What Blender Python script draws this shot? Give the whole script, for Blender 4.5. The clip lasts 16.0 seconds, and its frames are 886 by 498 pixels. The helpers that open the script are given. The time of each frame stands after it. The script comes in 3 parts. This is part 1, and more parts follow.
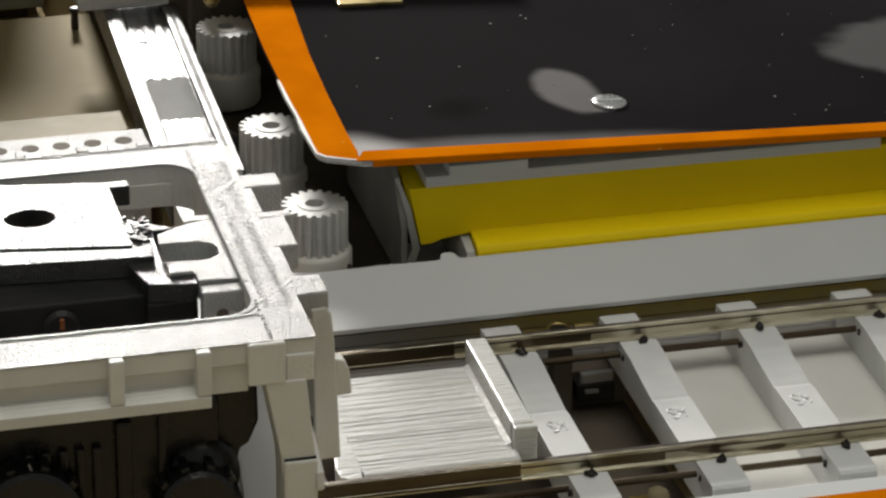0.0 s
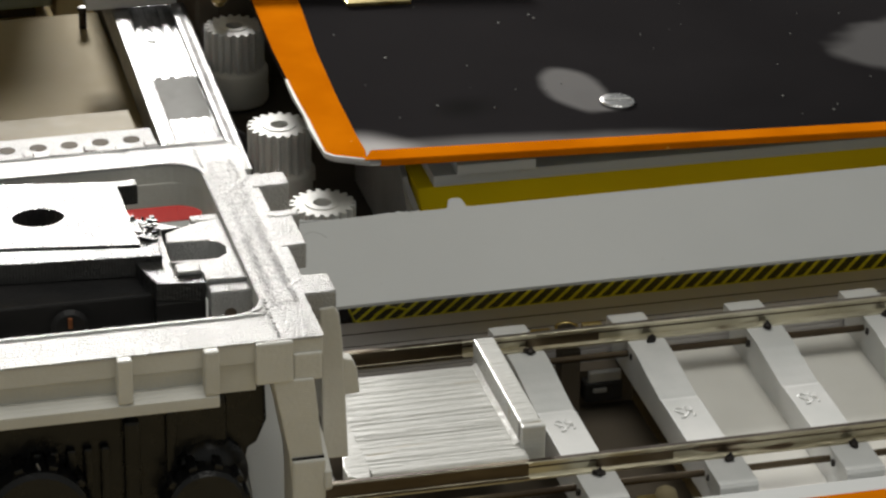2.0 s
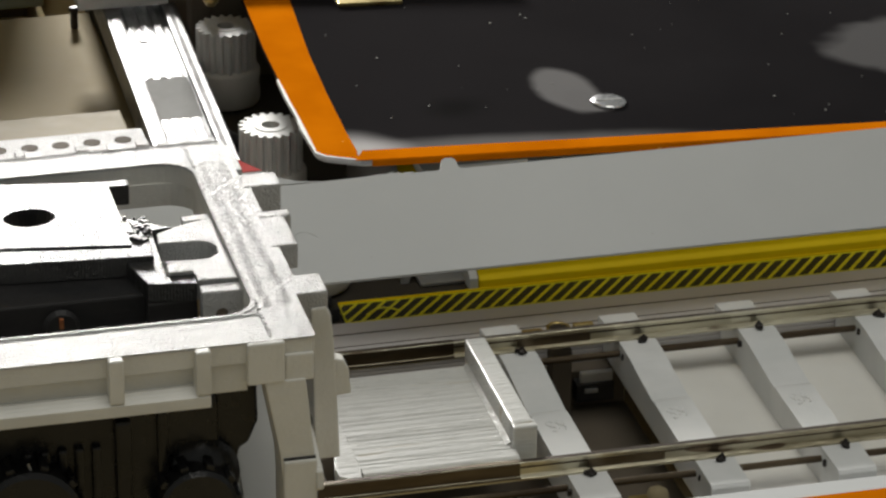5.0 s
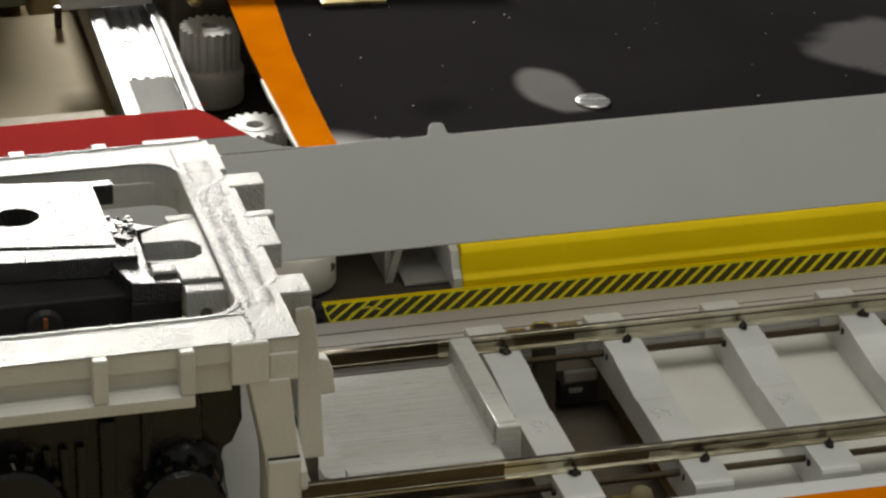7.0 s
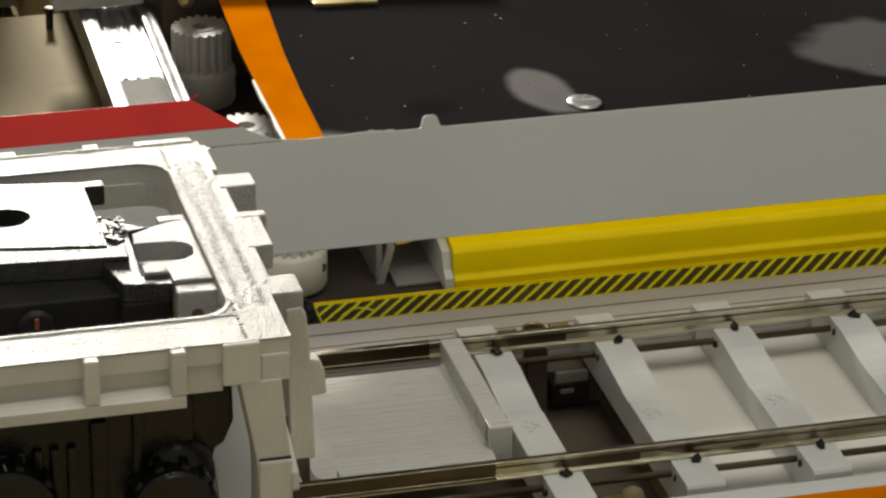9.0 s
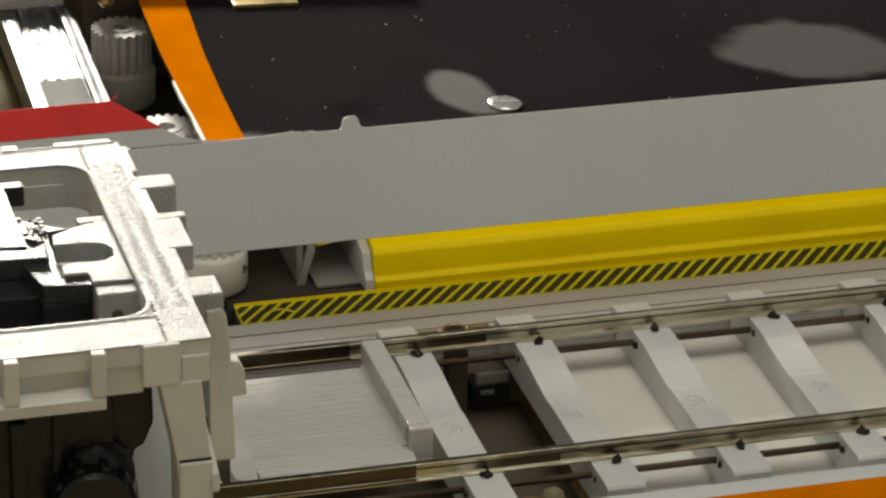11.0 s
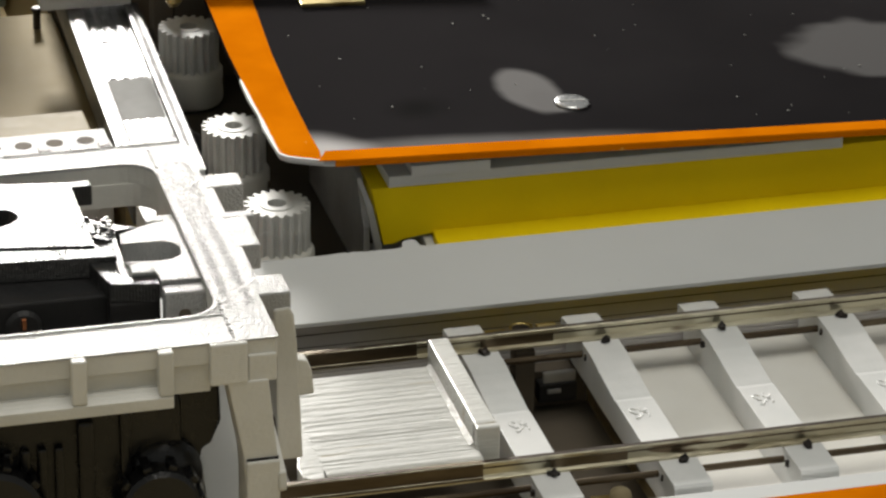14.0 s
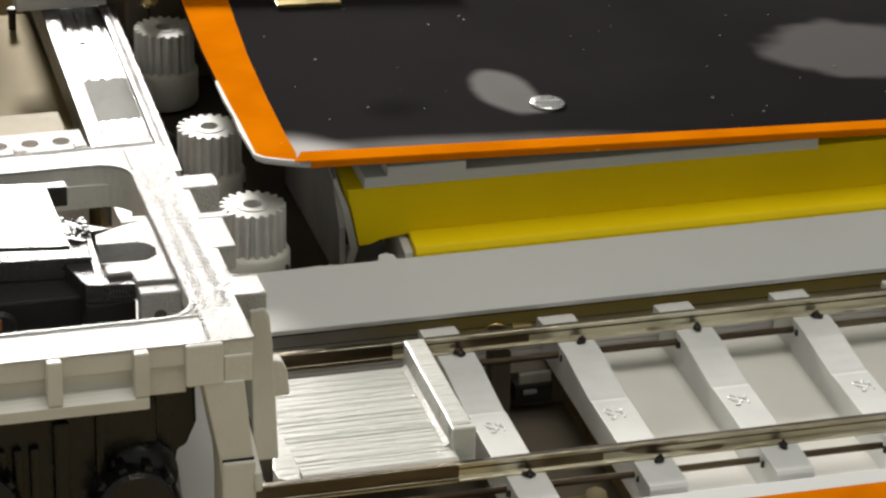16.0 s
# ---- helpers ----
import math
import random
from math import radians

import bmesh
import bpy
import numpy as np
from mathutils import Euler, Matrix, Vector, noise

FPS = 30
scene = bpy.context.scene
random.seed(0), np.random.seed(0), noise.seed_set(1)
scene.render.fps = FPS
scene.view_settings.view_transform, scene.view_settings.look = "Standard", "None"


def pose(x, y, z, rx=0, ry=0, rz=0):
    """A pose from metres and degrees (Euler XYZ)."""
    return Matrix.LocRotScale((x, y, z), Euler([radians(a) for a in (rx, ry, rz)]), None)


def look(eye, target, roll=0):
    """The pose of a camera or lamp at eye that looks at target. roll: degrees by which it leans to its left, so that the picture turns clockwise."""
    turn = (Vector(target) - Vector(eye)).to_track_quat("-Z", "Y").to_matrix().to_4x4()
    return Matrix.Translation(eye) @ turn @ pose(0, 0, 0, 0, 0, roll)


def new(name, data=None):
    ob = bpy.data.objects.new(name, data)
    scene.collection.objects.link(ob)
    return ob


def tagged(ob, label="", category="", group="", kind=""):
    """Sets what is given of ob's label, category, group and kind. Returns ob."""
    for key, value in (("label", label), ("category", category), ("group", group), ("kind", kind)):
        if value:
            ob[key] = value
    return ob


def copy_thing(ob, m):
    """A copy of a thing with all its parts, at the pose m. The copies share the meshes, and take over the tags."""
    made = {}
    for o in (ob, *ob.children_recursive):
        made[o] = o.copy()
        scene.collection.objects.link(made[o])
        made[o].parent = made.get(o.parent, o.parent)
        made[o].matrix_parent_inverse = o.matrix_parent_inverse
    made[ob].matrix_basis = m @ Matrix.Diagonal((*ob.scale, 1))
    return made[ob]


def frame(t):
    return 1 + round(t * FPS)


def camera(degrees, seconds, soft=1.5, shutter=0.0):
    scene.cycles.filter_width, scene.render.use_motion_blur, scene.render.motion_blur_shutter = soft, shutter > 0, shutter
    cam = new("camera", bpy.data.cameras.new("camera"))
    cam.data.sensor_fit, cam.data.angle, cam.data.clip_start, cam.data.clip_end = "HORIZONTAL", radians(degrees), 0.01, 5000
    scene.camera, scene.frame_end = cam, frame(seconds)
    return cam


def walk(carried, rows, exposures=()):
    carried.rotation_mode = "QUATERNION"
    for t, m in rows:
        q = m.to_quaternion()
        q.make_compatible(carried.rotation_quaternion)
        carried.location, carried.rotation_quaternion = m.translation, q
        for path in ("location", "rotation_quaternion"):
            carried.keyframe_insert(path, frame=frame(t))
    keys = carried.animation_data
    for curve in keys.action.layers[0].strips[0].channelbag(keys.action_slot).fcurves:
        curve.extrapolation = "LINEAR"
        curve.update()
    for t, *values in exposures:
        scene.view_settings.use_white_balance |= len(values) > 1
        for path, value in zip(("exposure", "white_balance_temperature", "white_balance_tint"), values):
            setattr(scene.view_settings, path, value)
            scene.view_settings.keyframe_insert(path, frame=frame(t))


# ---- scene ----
# lengths below are millimetres of the model, turned into metres by MM
MM = 0.001
EYE = Vector((-157.53, -558.75, 299.93)) * MM
TILT, TURN, LEAN, FOCAL = radians(25.70), radians(14.33), 0.59, 6500.0
AIM = EYE + Vector((math.sin(TURN) * math.cos(TILT), math.cos(TURN) * math.cos(TILT), -math.sin(TILT)))

cam = camera(13.755, 16.0, soft=2.5)
BASE = look(EYE, AIM, LEAN)
# seconds, sideways and upright swing of the tripod head
SWING = [(0.0, 0, 0), (0.5, 6, -1), (1.0, 11, -1.5), (1.5, 12.5, -1.5), (2.0, 14, -1.5), (2.5, 14, -1.5), (3.0, 12.5, -1.5),
         (3.5, 11, -1.5), (4.0, 6, 0), (4.2, 4, -0.5), (6.3, -13, -1), (6.5, -17, -1.5), (7.0, -29, -1.5), (7.5, -34, -1.5),
         (8.0, -38, -1.5), (8.2, -39, -1), (9.3, -47, 0), (10.2, -54, 1), (10.3, -57, 1.5), (10.4, -172, 1), (10.5, -185, 2), (11.0, -185, 2),
         (11.5, -113, 0), (12.0, -64, -0.5), (12.5, -60, -1.5), (13.0, -60.5, 0), (13.5, -60, 0), (14.0, -66.5, 0), (14.5, -73, 0),
         (15.0, -113, 3), (15.5, -123, 5), (16.0, -109.5, 1.5)]
walk(cam, [(t, BASE @ pose(0, 0, 0, math.degrees(math.atan(dy / FOCAL)), math.degrees(math.atan(dx / FOCAL)), 0)) for t, dx, dy in SWING],
     [(0.0, -0.01, 6550, 10), (2.5, -0.03, 6530, 10), (4.2, -0.07, 6500, 10), (6.5, -0.06, 6600, 9), (7.5, 0.0, 6850, 8), (8.2, 0.05, 6950, 8), (11.5, 0.15, 7050, 8), (12.5, 0.26, 6600, 10), (14.5, 0.28, 6650, 10), (15.0, 0.25, 6850, 10), (15.5, 0.29, 6850, 10), (16.0, 0.37, 6700, 10)])

# ---- light ----
world = bpy.data.worlds.new("room_light")
scene.world = world
world.use_nodes = True
bg = world.node_tree.nodes["Background"]
bg.inputs[0].default_value = (0.98, 1.0, 0.95, 1)
bg.inputs[1].default_value = 0.215


def area_lamp(name, eye, target, size, watts, colour):
    data = bpy.data.lights.new(name, "AREA")
    data.shape, data.size, data.energy, data.color = "DISK", size * MM, watts, colour
    ob = new(name, data)
    ob.matrix_world = look(Vector(eye) * MM, Vector(target) * MM)
    return ob


area_lamp("desk_lamp", (-30, 500, 172), (-60, 0, 20), 80, 4.25, (1.0, 0.98, 0.94))
area_lamp("ceiling_lamp", (60, -180, 1250), (0, 0, 0), 800, 5.2, (1.0, 0.98, 0.91))


# ---- materials ----
def surface(name, c1, c2, rough=0.5, metal=0.0, big=60.0, grain=900.0, bump=0.2, vary=0.12, lines=None, gloss=0.5, speck=None, stretch=None):
    """A weathered surface: two tones in blotches, fine grain, uneven gloss; lines = (axis, period in mm, depth) for extruded print lines."""
    m = bpy.data.materials.new(name)
    m.use_nodes = True
    nt = m.node_tree
    n, link = nt.nodes, nt.links.new
    b = n["Principled BSDF"]
    tc, info = n.new("ShaderNodeTexCoord"), n.new("ShaderNodeObjectInfo")
    shift = n.new("ShaderNodeVectorMath")
    shift.operation = "MULTIPLY_ADD"
    link(info.outputs["Random"], shift.inputs[0])
    shift.inputs[1].default_value = (0.31, 0.17, 0.23)
    link(tc.outputs["Object"], shift.inputs[2])
    if stretch:
        pull = n.new("ShaderNodeVectorMath")
        pull.operation = "MULTIPLY"
        link(shift.outputs[0], pull.inputs[0])
        pull.inputs[1].default_value = stretch
        shift = pull
    big_n, fine = n.new("ShaderNodeTexNoise"), n.new("ShaderNodeTexNoise")
    for node, s, d in ((big_n, big, 5.0), (fine, grain, 3.0)):
        link(shift.outputs[0], node.inputs["Vector"])
        node.inputs["Scale"].default_value, node.inputs["Detail"].default_value = s, d
    ramp = n.new("ShaderNodeValToRGB")
    ramp.color_ramp.elements[0].position, ramp.color_ramp.elements[1].position = 0.35, 0.65
    ramp.color_ramp.elements[0].color, ramp.color_ramp.elements[1].color = (*c1, 1), (*c2, 1)
    link(big_n.outputs["Fac"], ramp.inputs[0])
    colour = ramp.outputs[0]
    if speck:
        sp = n.new("ShaderNodeTexNoise")
        sp.inputs["Scale"].default_value, sp.inputs["Detail"].default_value = speck[0], 2.0
        link(shift.outputs[0], sp.inputs["Vector"])
        sr = n.new("ShaderNodeValToRGB")
        sr.color_ramp.elements[0].position, sr.color_ramp.elements[1].position = speck[1], speck[1] + 0.04
        link(sp.outputs["Fac"], sr.inputs[0])
        mix = n.new("ShaderNodeMixRGB")
        link(sr.outputs[0], mix.inputs[0])
        link(colour, mix.inputs[1])
        mix.inputs[2].default_value = (*speck[2], 1)
        colour = mix.outputs[0]
    link(colour, b.inputs["Base Color"])
    rr = n.new("ShaderNodeMapRange")
    rr.inputs["To Min"].default_value, rr.inputs["To Max"].default_value = max(0.03, rough - vary), min(1, rough + vary)
    link(fine.outputs["Fac"], rr.inputs["Value"])
    link(rr.outputs[0], b.inputs["Roughness"])
    b.inputs["Metallic"].default_value = metal
    b.inputs["Specular IOR Level"].default_value = gloss
    bp = n.new("ShaderNodeBump")
    bp.inputs["Strength"].default_value, bp.inputs["Distance"].default_value = min(1.0, bump), 0.0003 * max(1.0, bump)
    link(fine.outputs["Fac"], bp.inputs["Height"])
    last = bp
    if lines:
        wave = n.new("ShaderNodeTexWave")
        wave.bands_direction = lines[0]
        wave.inputs["Scale"].default_value = 2 * math.pi / (20 * lines[1] * MM)
        wave.inputs["Distortion"].default_value, wave.inputs["Detail Scale"].default_value = 0.8, 3.0
        link(tc.outputs["Object"], wave.inputs["Vector"])
        b2 = n.new("ShaderNodeBump")
        b2.inputs["Strength"].default_value, b2.inputs["Distance"].default_value = lines[2], 0.00015
        link(wave.outputs["Fac"], b2.inputs["Height"])
        link(bp.outputs[0], b2.inputs["Normal"])
        last = b2
    link(last.outputs[0], b.inputs["Normal"])
    return m


GLOSS_BLACK = surface("glossy_black_casting", (0.0045, 0.0045, 0.0048), (0.009, 0.0088, 0.0088), 0.3, 0, 160, 420, 0.7, 0.15, None, 0.4)
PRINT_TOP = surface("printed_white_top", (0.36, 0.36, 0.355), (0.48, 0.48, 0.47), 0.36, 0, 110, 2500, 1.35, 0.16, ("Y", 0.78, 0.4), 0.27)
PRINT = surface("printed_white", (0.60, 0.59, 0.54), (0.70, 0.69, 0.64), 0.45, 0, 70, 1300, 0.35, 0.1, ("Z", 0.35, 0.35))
SLEEPER_MAT = surface("printed_sleeper_white", (0.60, 0.61, 0.60), (0.70, 0.70, 0.69), 0.42, 0, 80, 1600, 0.18, 0.1, ("Z", 0.3, 0.25))
TRAY_MAT = surface("printed_tray_white", (0.53, 0.53, 0.505), (0.62, 0.62, 0.59), 0.3, 0, 50, 1500, 0.75, 0.12, None, 0.5, (260, 0.70, (0.46, 0.41, 0.32)), (0.12, 1, 1))
SHEET = surface("white_plastic_sheet", (0.505, 0.515, 0.51), (0.55, 0.56, 0.555), 0.5, 0, 18, 600, 0.05, 0.06, None, 0.5, (420, 0.79, (0.35, 0.33, 0.3)))
DECK_MAT = surface("white_deck", (0.66, 0.645, 0.60), (0.74, 0.73, 0.69), 0.55, 0, 40, 700, 0.06, 0.08)
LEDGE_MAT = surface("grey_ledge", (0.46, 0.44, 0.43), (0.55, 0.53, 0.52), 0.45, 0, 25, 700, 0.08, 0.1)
GEAR_MAT = surface("grey_white_nylon", (0.46, 0.46, 0.44), (0.56, 0.56, 0.53), 0.45, 0, 120, 1300, 0.2, 0.12)
HUB_MAT = surface("cream_nylon", (0.50, 0.49, 0.44), (0.58, 0.57, 0.52), 0.5, 0, 80, 900, 0.1, 0.1, ("Z", 0.4, 0.2))
BLACK_PRINT = surface("printed_black", (0.018, 0.018, 0.018), (0.03, 0.03, 0.03), 0.36, 0, 100, 1300, 0.8, 0.1, ("X", 0.5, 0.3))
BLACK = surface("black_plastic", (0.012, 0.012, 0.0125), (0.019, 0.018, 0.018), 0.5, 0, 90, 700, 0.3, 0.15, None, 0.25)
YELLOW = surface("yellow_paint", (0.80, 0.58, 0.003), (0.87, 0.645, 0.004), 0.5, 0, 30, 600, 0.06, 0.08, None, 0.15)
TAPE_YELLOW = surface("yellow_tape", (0.60, 0.55, 0.01), (0.70, 0.64, 0.02), 0.35, 0, 60, 600, 0.05, 0.08)
TAPE_BLACK = surface("black_tape_print", (0.012, 0.012, 0.006), (0.024, 0.023, 0.009), 0.6, 0, 120, 600, 0.05, 0.1)
ORANGE = surface("orange_tape", (0.48, 0.122, 0.001), (0.58, 0.158, 0.002), 0.5, 0, 70, 500, 0.12, 0.1, None, 0.0, (330, 0.77, (0.75, 0.4, 0.08)))
RED = surface("red_tape", (0.70, 0.03, 0.026), (0.80, 0.04, 0.034), 0.38, 0, 50, 500, 0.12, 0.1)
STEEL = surface("nickel_rail", (0.34, 0.30, 0.20), (0.64, 0.61, 0.48), 0.34, 1, 90, 1400, 0.3, 0.14, None, 0.5, (260, 0.64, (0.16, 0.12, 0.08)), (0.22, 1, 1))
RAIL_HEAD = surface("worn_rail_head", (0.12, 0.095, 0.08), (0.38, 0.34, 0.30), 0.36, 1, 260, 1500, 0.4, 0.16, None, 0.5, (500, 0.62, (0.09, 0.07, 0.055)), (0.12, 1, 1))
DARK_STEEL = surface("stained_rail", (0.045, 0.032, 0.023), (0.17, 0.135, 0.09), 0.42, 1, 170, 1200, 0.3, 0.14, None, 0.5, None, (0.2, 1, 1))
ALU = surface("scuffed_aluminium", (0.12, 0.12, 0.12), (0.22, 0.22, 0.22), 0.44, 1, 130, 700, 0.2, 0.12, ("X", 2.2, 0.6))
TIN = surface("dull_tin", (0.26, 0.26, 0.26), (0.44, 0.44, 0.43), 0.36, 0.45, 60, 500, 0.25, 0.12)
PATCH = surface("dull_grey_sticker", (0.12, 0.12, 0.11), (0.16, 0.16, 0.15), 0.7, 0, 40, 500, 0.1, 0.08, None, 0.1)
PIN_MAT = surface("blackened_pin", (0.008, 0.006, 0.005), (0.03, 0.02, 0.015), 0.45, 0.3, 300, 900, 0.3, 0.15)
BRASS = surface("brass", (0.30, 0.22, 0.08), (0.55, 0.44, 0.2), 0.38, 1, 200, 900, 0.15, 0.1)
COPPER = surface("rusty_copper", (0.30, 0.10, 0.04), (0.45, 0.17, 0.07), 0.45, 0.7, 300, 900, 0.3, 0.15)
BROWN = surface("dark_brown_board", (0.085, 0.071, 0.055), (0.115, 0.097, 0.075), 0.7, 0, 30, 500, 0.12, 0.1, None, 0.04)
DARK_BASE = surface("dark_base_board", (0.045, 0.039, 0.031), (0.07, 0.06, 0.047), 0.7, 0, 30, 500, 0.12, 0.1, None, 0.03)
TABLE = surface("tan_table_top", (0.50, 0.40, 0.225), (0.58, 0.475, 0.28), 0.7, 0, 14, 300, 0.05, 0.08, None, 0.04)
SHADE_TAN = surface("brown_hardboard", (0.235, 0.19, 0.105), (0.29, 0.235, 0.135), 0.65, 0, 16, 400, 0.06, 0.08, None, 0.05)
CREAM = surface("cream_board", (0.20, 0.165, 0.095), (0.27, 0.225, 0.14), 0.6, 0, 40, 400, 0.08, 0.1, None, 0.08, (90, 0.66, (0.34, 0.27, 0.16)))
GREEN = surface("pale_green_metal", (0.22, 0.26, 0.23), (0.30, 0.34, 0.31), 0.4, 0.2, 40, 500, 0.08, 0.1)
SCREW_MAT = surface("zinc_screw", (0.62, 0.62, 0.63), (0.8, 0.8, 0.8), 0.25, 1, 200, 900, 0.1, 0.08)


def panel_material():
    """Black board with two soft grey patches, a paler front edge and dust."""
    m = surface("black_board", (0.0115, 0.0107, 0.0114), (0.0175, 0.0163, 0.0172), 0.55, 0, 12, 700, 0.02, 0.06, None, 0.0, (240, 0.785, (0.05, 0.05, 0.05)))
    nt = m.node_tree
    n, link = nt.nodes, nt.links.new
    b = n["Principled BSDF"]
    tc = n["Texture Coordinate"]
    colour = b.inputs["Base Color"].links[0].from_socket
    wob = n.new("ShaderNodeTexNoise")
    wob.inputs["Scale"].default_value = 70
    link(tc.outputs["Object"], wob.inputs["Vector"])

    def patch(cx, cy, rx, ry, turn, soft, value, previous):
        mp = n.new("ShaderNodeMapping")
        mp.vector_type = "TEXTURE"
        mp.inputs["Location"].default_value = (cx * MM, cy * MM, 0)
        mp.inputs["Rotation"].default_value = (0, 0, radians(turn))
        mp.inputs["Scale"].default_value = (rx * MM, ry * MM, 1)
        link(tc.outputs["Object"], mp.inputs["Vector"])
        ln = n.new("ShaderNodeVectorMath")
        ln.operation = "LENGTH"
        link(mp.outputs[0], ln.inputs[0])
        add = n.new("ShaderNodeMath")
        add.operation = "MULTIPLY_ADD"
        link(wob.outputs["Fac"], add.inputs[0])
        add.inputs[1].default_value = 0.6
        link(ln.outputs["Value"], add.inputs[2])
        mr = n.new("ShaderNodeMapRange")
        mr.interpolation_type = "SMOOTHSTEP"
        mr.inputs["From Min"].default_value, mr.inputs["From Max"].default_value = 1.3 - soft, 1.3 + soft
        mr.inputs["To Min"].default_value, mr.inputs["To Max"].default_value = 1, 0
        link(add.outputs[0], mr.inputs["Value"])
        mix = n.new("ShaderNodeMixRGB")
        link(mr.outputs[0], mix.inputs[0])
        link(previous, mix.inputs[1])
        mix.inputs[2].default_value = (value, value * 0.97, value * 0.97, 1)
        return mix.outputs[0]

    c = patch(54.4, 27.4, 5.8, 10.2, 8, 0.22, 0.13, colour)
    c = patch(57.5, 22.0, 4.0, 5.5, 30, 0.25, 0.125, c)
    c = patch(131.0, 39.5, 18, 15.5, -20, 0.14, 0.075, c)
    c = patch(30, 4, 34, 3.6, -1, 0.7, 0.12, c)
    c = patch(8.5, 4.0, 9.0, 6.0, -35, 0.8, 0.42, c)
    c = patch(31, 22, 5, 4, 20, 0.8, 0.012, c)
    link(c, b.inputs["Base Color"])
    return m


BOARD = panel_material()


# ---- building helpers ----
def add_box(bm, x0, x1, y0, y1, z0, z1, bevel=0.0):
    made = bmesh.ops.create_cube(bm, size=1)["verts"]
    for v in made:
        v.co = Vector(((x0 + x1) / 2 + v.co.x * (x1 - x0), (y0 + y1) / 2 + v.co.y * (y1 - y0), (z0 + z1) / 2 + v.co.z * (z1 - z0)))
    if bevel:
        edges = list({e for v in made for e in v.link_edges})
        bmesh.ops.bevel(bm, geom=edges, offset=bevel, segments=2, profile=0.6, affect="EDGES")
    return bm


def block(*args):
    return add_box(bmesh.new(), *args)


def prism(points, low, high, axis="x", bevel=0.0):
    """A closed outline drawn in the plane across the axis, drawn out from low to high along it."""
    bm = bmesh.new()
    place = {"x": lambda u, v, w: (w, u, v), "y": lambda u, v, w: (u, w, v), "z": lambda u, v, w: (u, v, w)}[axis]
    a = [bm.verts.new(place(u, v, low)) for u, v in points]
    b = [bm.verts.new(place(u, v, high)) for u, v in points]
    bm.faces.new(a), bm.faces.new(b)
    for i in range(len(points)):
        j = (i + 1) % len(points)
        bm.faces.new((a[i], a[j], b[j], b[i]))
    bmesh.ops.recalc_face_normals(bm, faces=bm.faces)
    if bevel:
        bmesh.ops.bevel(bm, geom=list(bm.edges), offset=bevel, segments=2, profile=0.6, affect="EDGES")
    return bm


def ring(outer, inner, low, high):
    """A flat frame between two outlines with the same number of points."""
    bm = bmesh.new()
    loops = [[bm.verts.new((x, y, z)) for x, y in pts] for z in (low, high) for pts in (outer, inner)]
    n = len(outer)
    for i in range(n):
        j = (i + 1) % n
        for p, q in ((0, 1), (2, 3), (0, 2), (1, 3)):
            bm.faces.new((loops[p][i], loops[p][j], loops[q][j], loops[q][i]))
    bmesh.ops.recalc_face_normals(bm, faces=bm.faces)
    return bm


def rounded(x0, x1, y0, y1, r, n=6):
    pts = []
    for cx, cy, a0 in ((x1 - r, y1 - r, 0), (x0 + r, y1 - r, 90), (x0 + r, y0 + r, 180), (x1 - r, y0 + r, 270)):
        for k in range(n + 1):
            a = radians(a0 + 90 * k / n)
            pts.append((cx + r * math.cos(a), cy + r * math.sin(a)))
    return pts


def turned(profile, segments=40, cx=0.0, cy=0.0):
    """A body of revolution about z from (radius, height) points, bottom to top."""
    bm = bmesh.new()
    rows = [[bm.verts.new((cx + r * math.cos(2 * math.pi * k / segments), cy + r * math.sin(2 * math.pi * k / segments), z)) for k in range(segments)] for r, z in profile]
    for a, b in zip(rows, rows[1:]):
        for k in range(segments):
            j = (k + 1) % segments
            bm.faces.new((a[k], a[j], b[j], b[k]))
    bm.faces.new(rows[0]), bm.faces.new(rows[-1])
    bmesh.ops.recalc_face_normals(bm, faces=bm.faces)
    return bm


def rod(bm, start, end, radius, segments=10):
    start, end = Vector(start), Vector(end)
    way = end - start
    m = Matrix.Translation((start + end) / 2) @ way.to_track_quat("Z", "Y").to_matrix().to_4x4()
    bmesh.ops.create_cone(bm, segments=segments, radius1=radius, radius2=radius, depth=way.length, cap_ends=True, matrix=m)
    return bm


def to_mesh(name, bm, material, smooth=False):
    bmesh.ops.scale(bm, vec=(MM, MM, MM), verts=bm.verts)
    me = bpy.data.meshes.new(name)
    bm.to_mesh(me)
    bm.free()
    me.materials.append(material)
    if smooth:
        for p in me.polygons:
            p.use_smooth = True
    return me


def part(name, bm, material, parent=None, label="", smooth=False):
    ob = new(name, to_mesh(name, bm, material, smooth))
    ob.parent = parent
    if label:
        ob["label"] = label
    return ob


def again(ob, x=0.0, y=0.0, z=0.0, parent=None):
    """Another piece on the same mesh, moved by millimetres."""
    o = new(ob.name.split(".")[0], ob.data)
    o.location = Vector((x, y, z)) * MM
    o.parent = parent or ob.parent
    return o


def thing(name, label, category, group=""):
    return tagged(new(name), label, category, group)


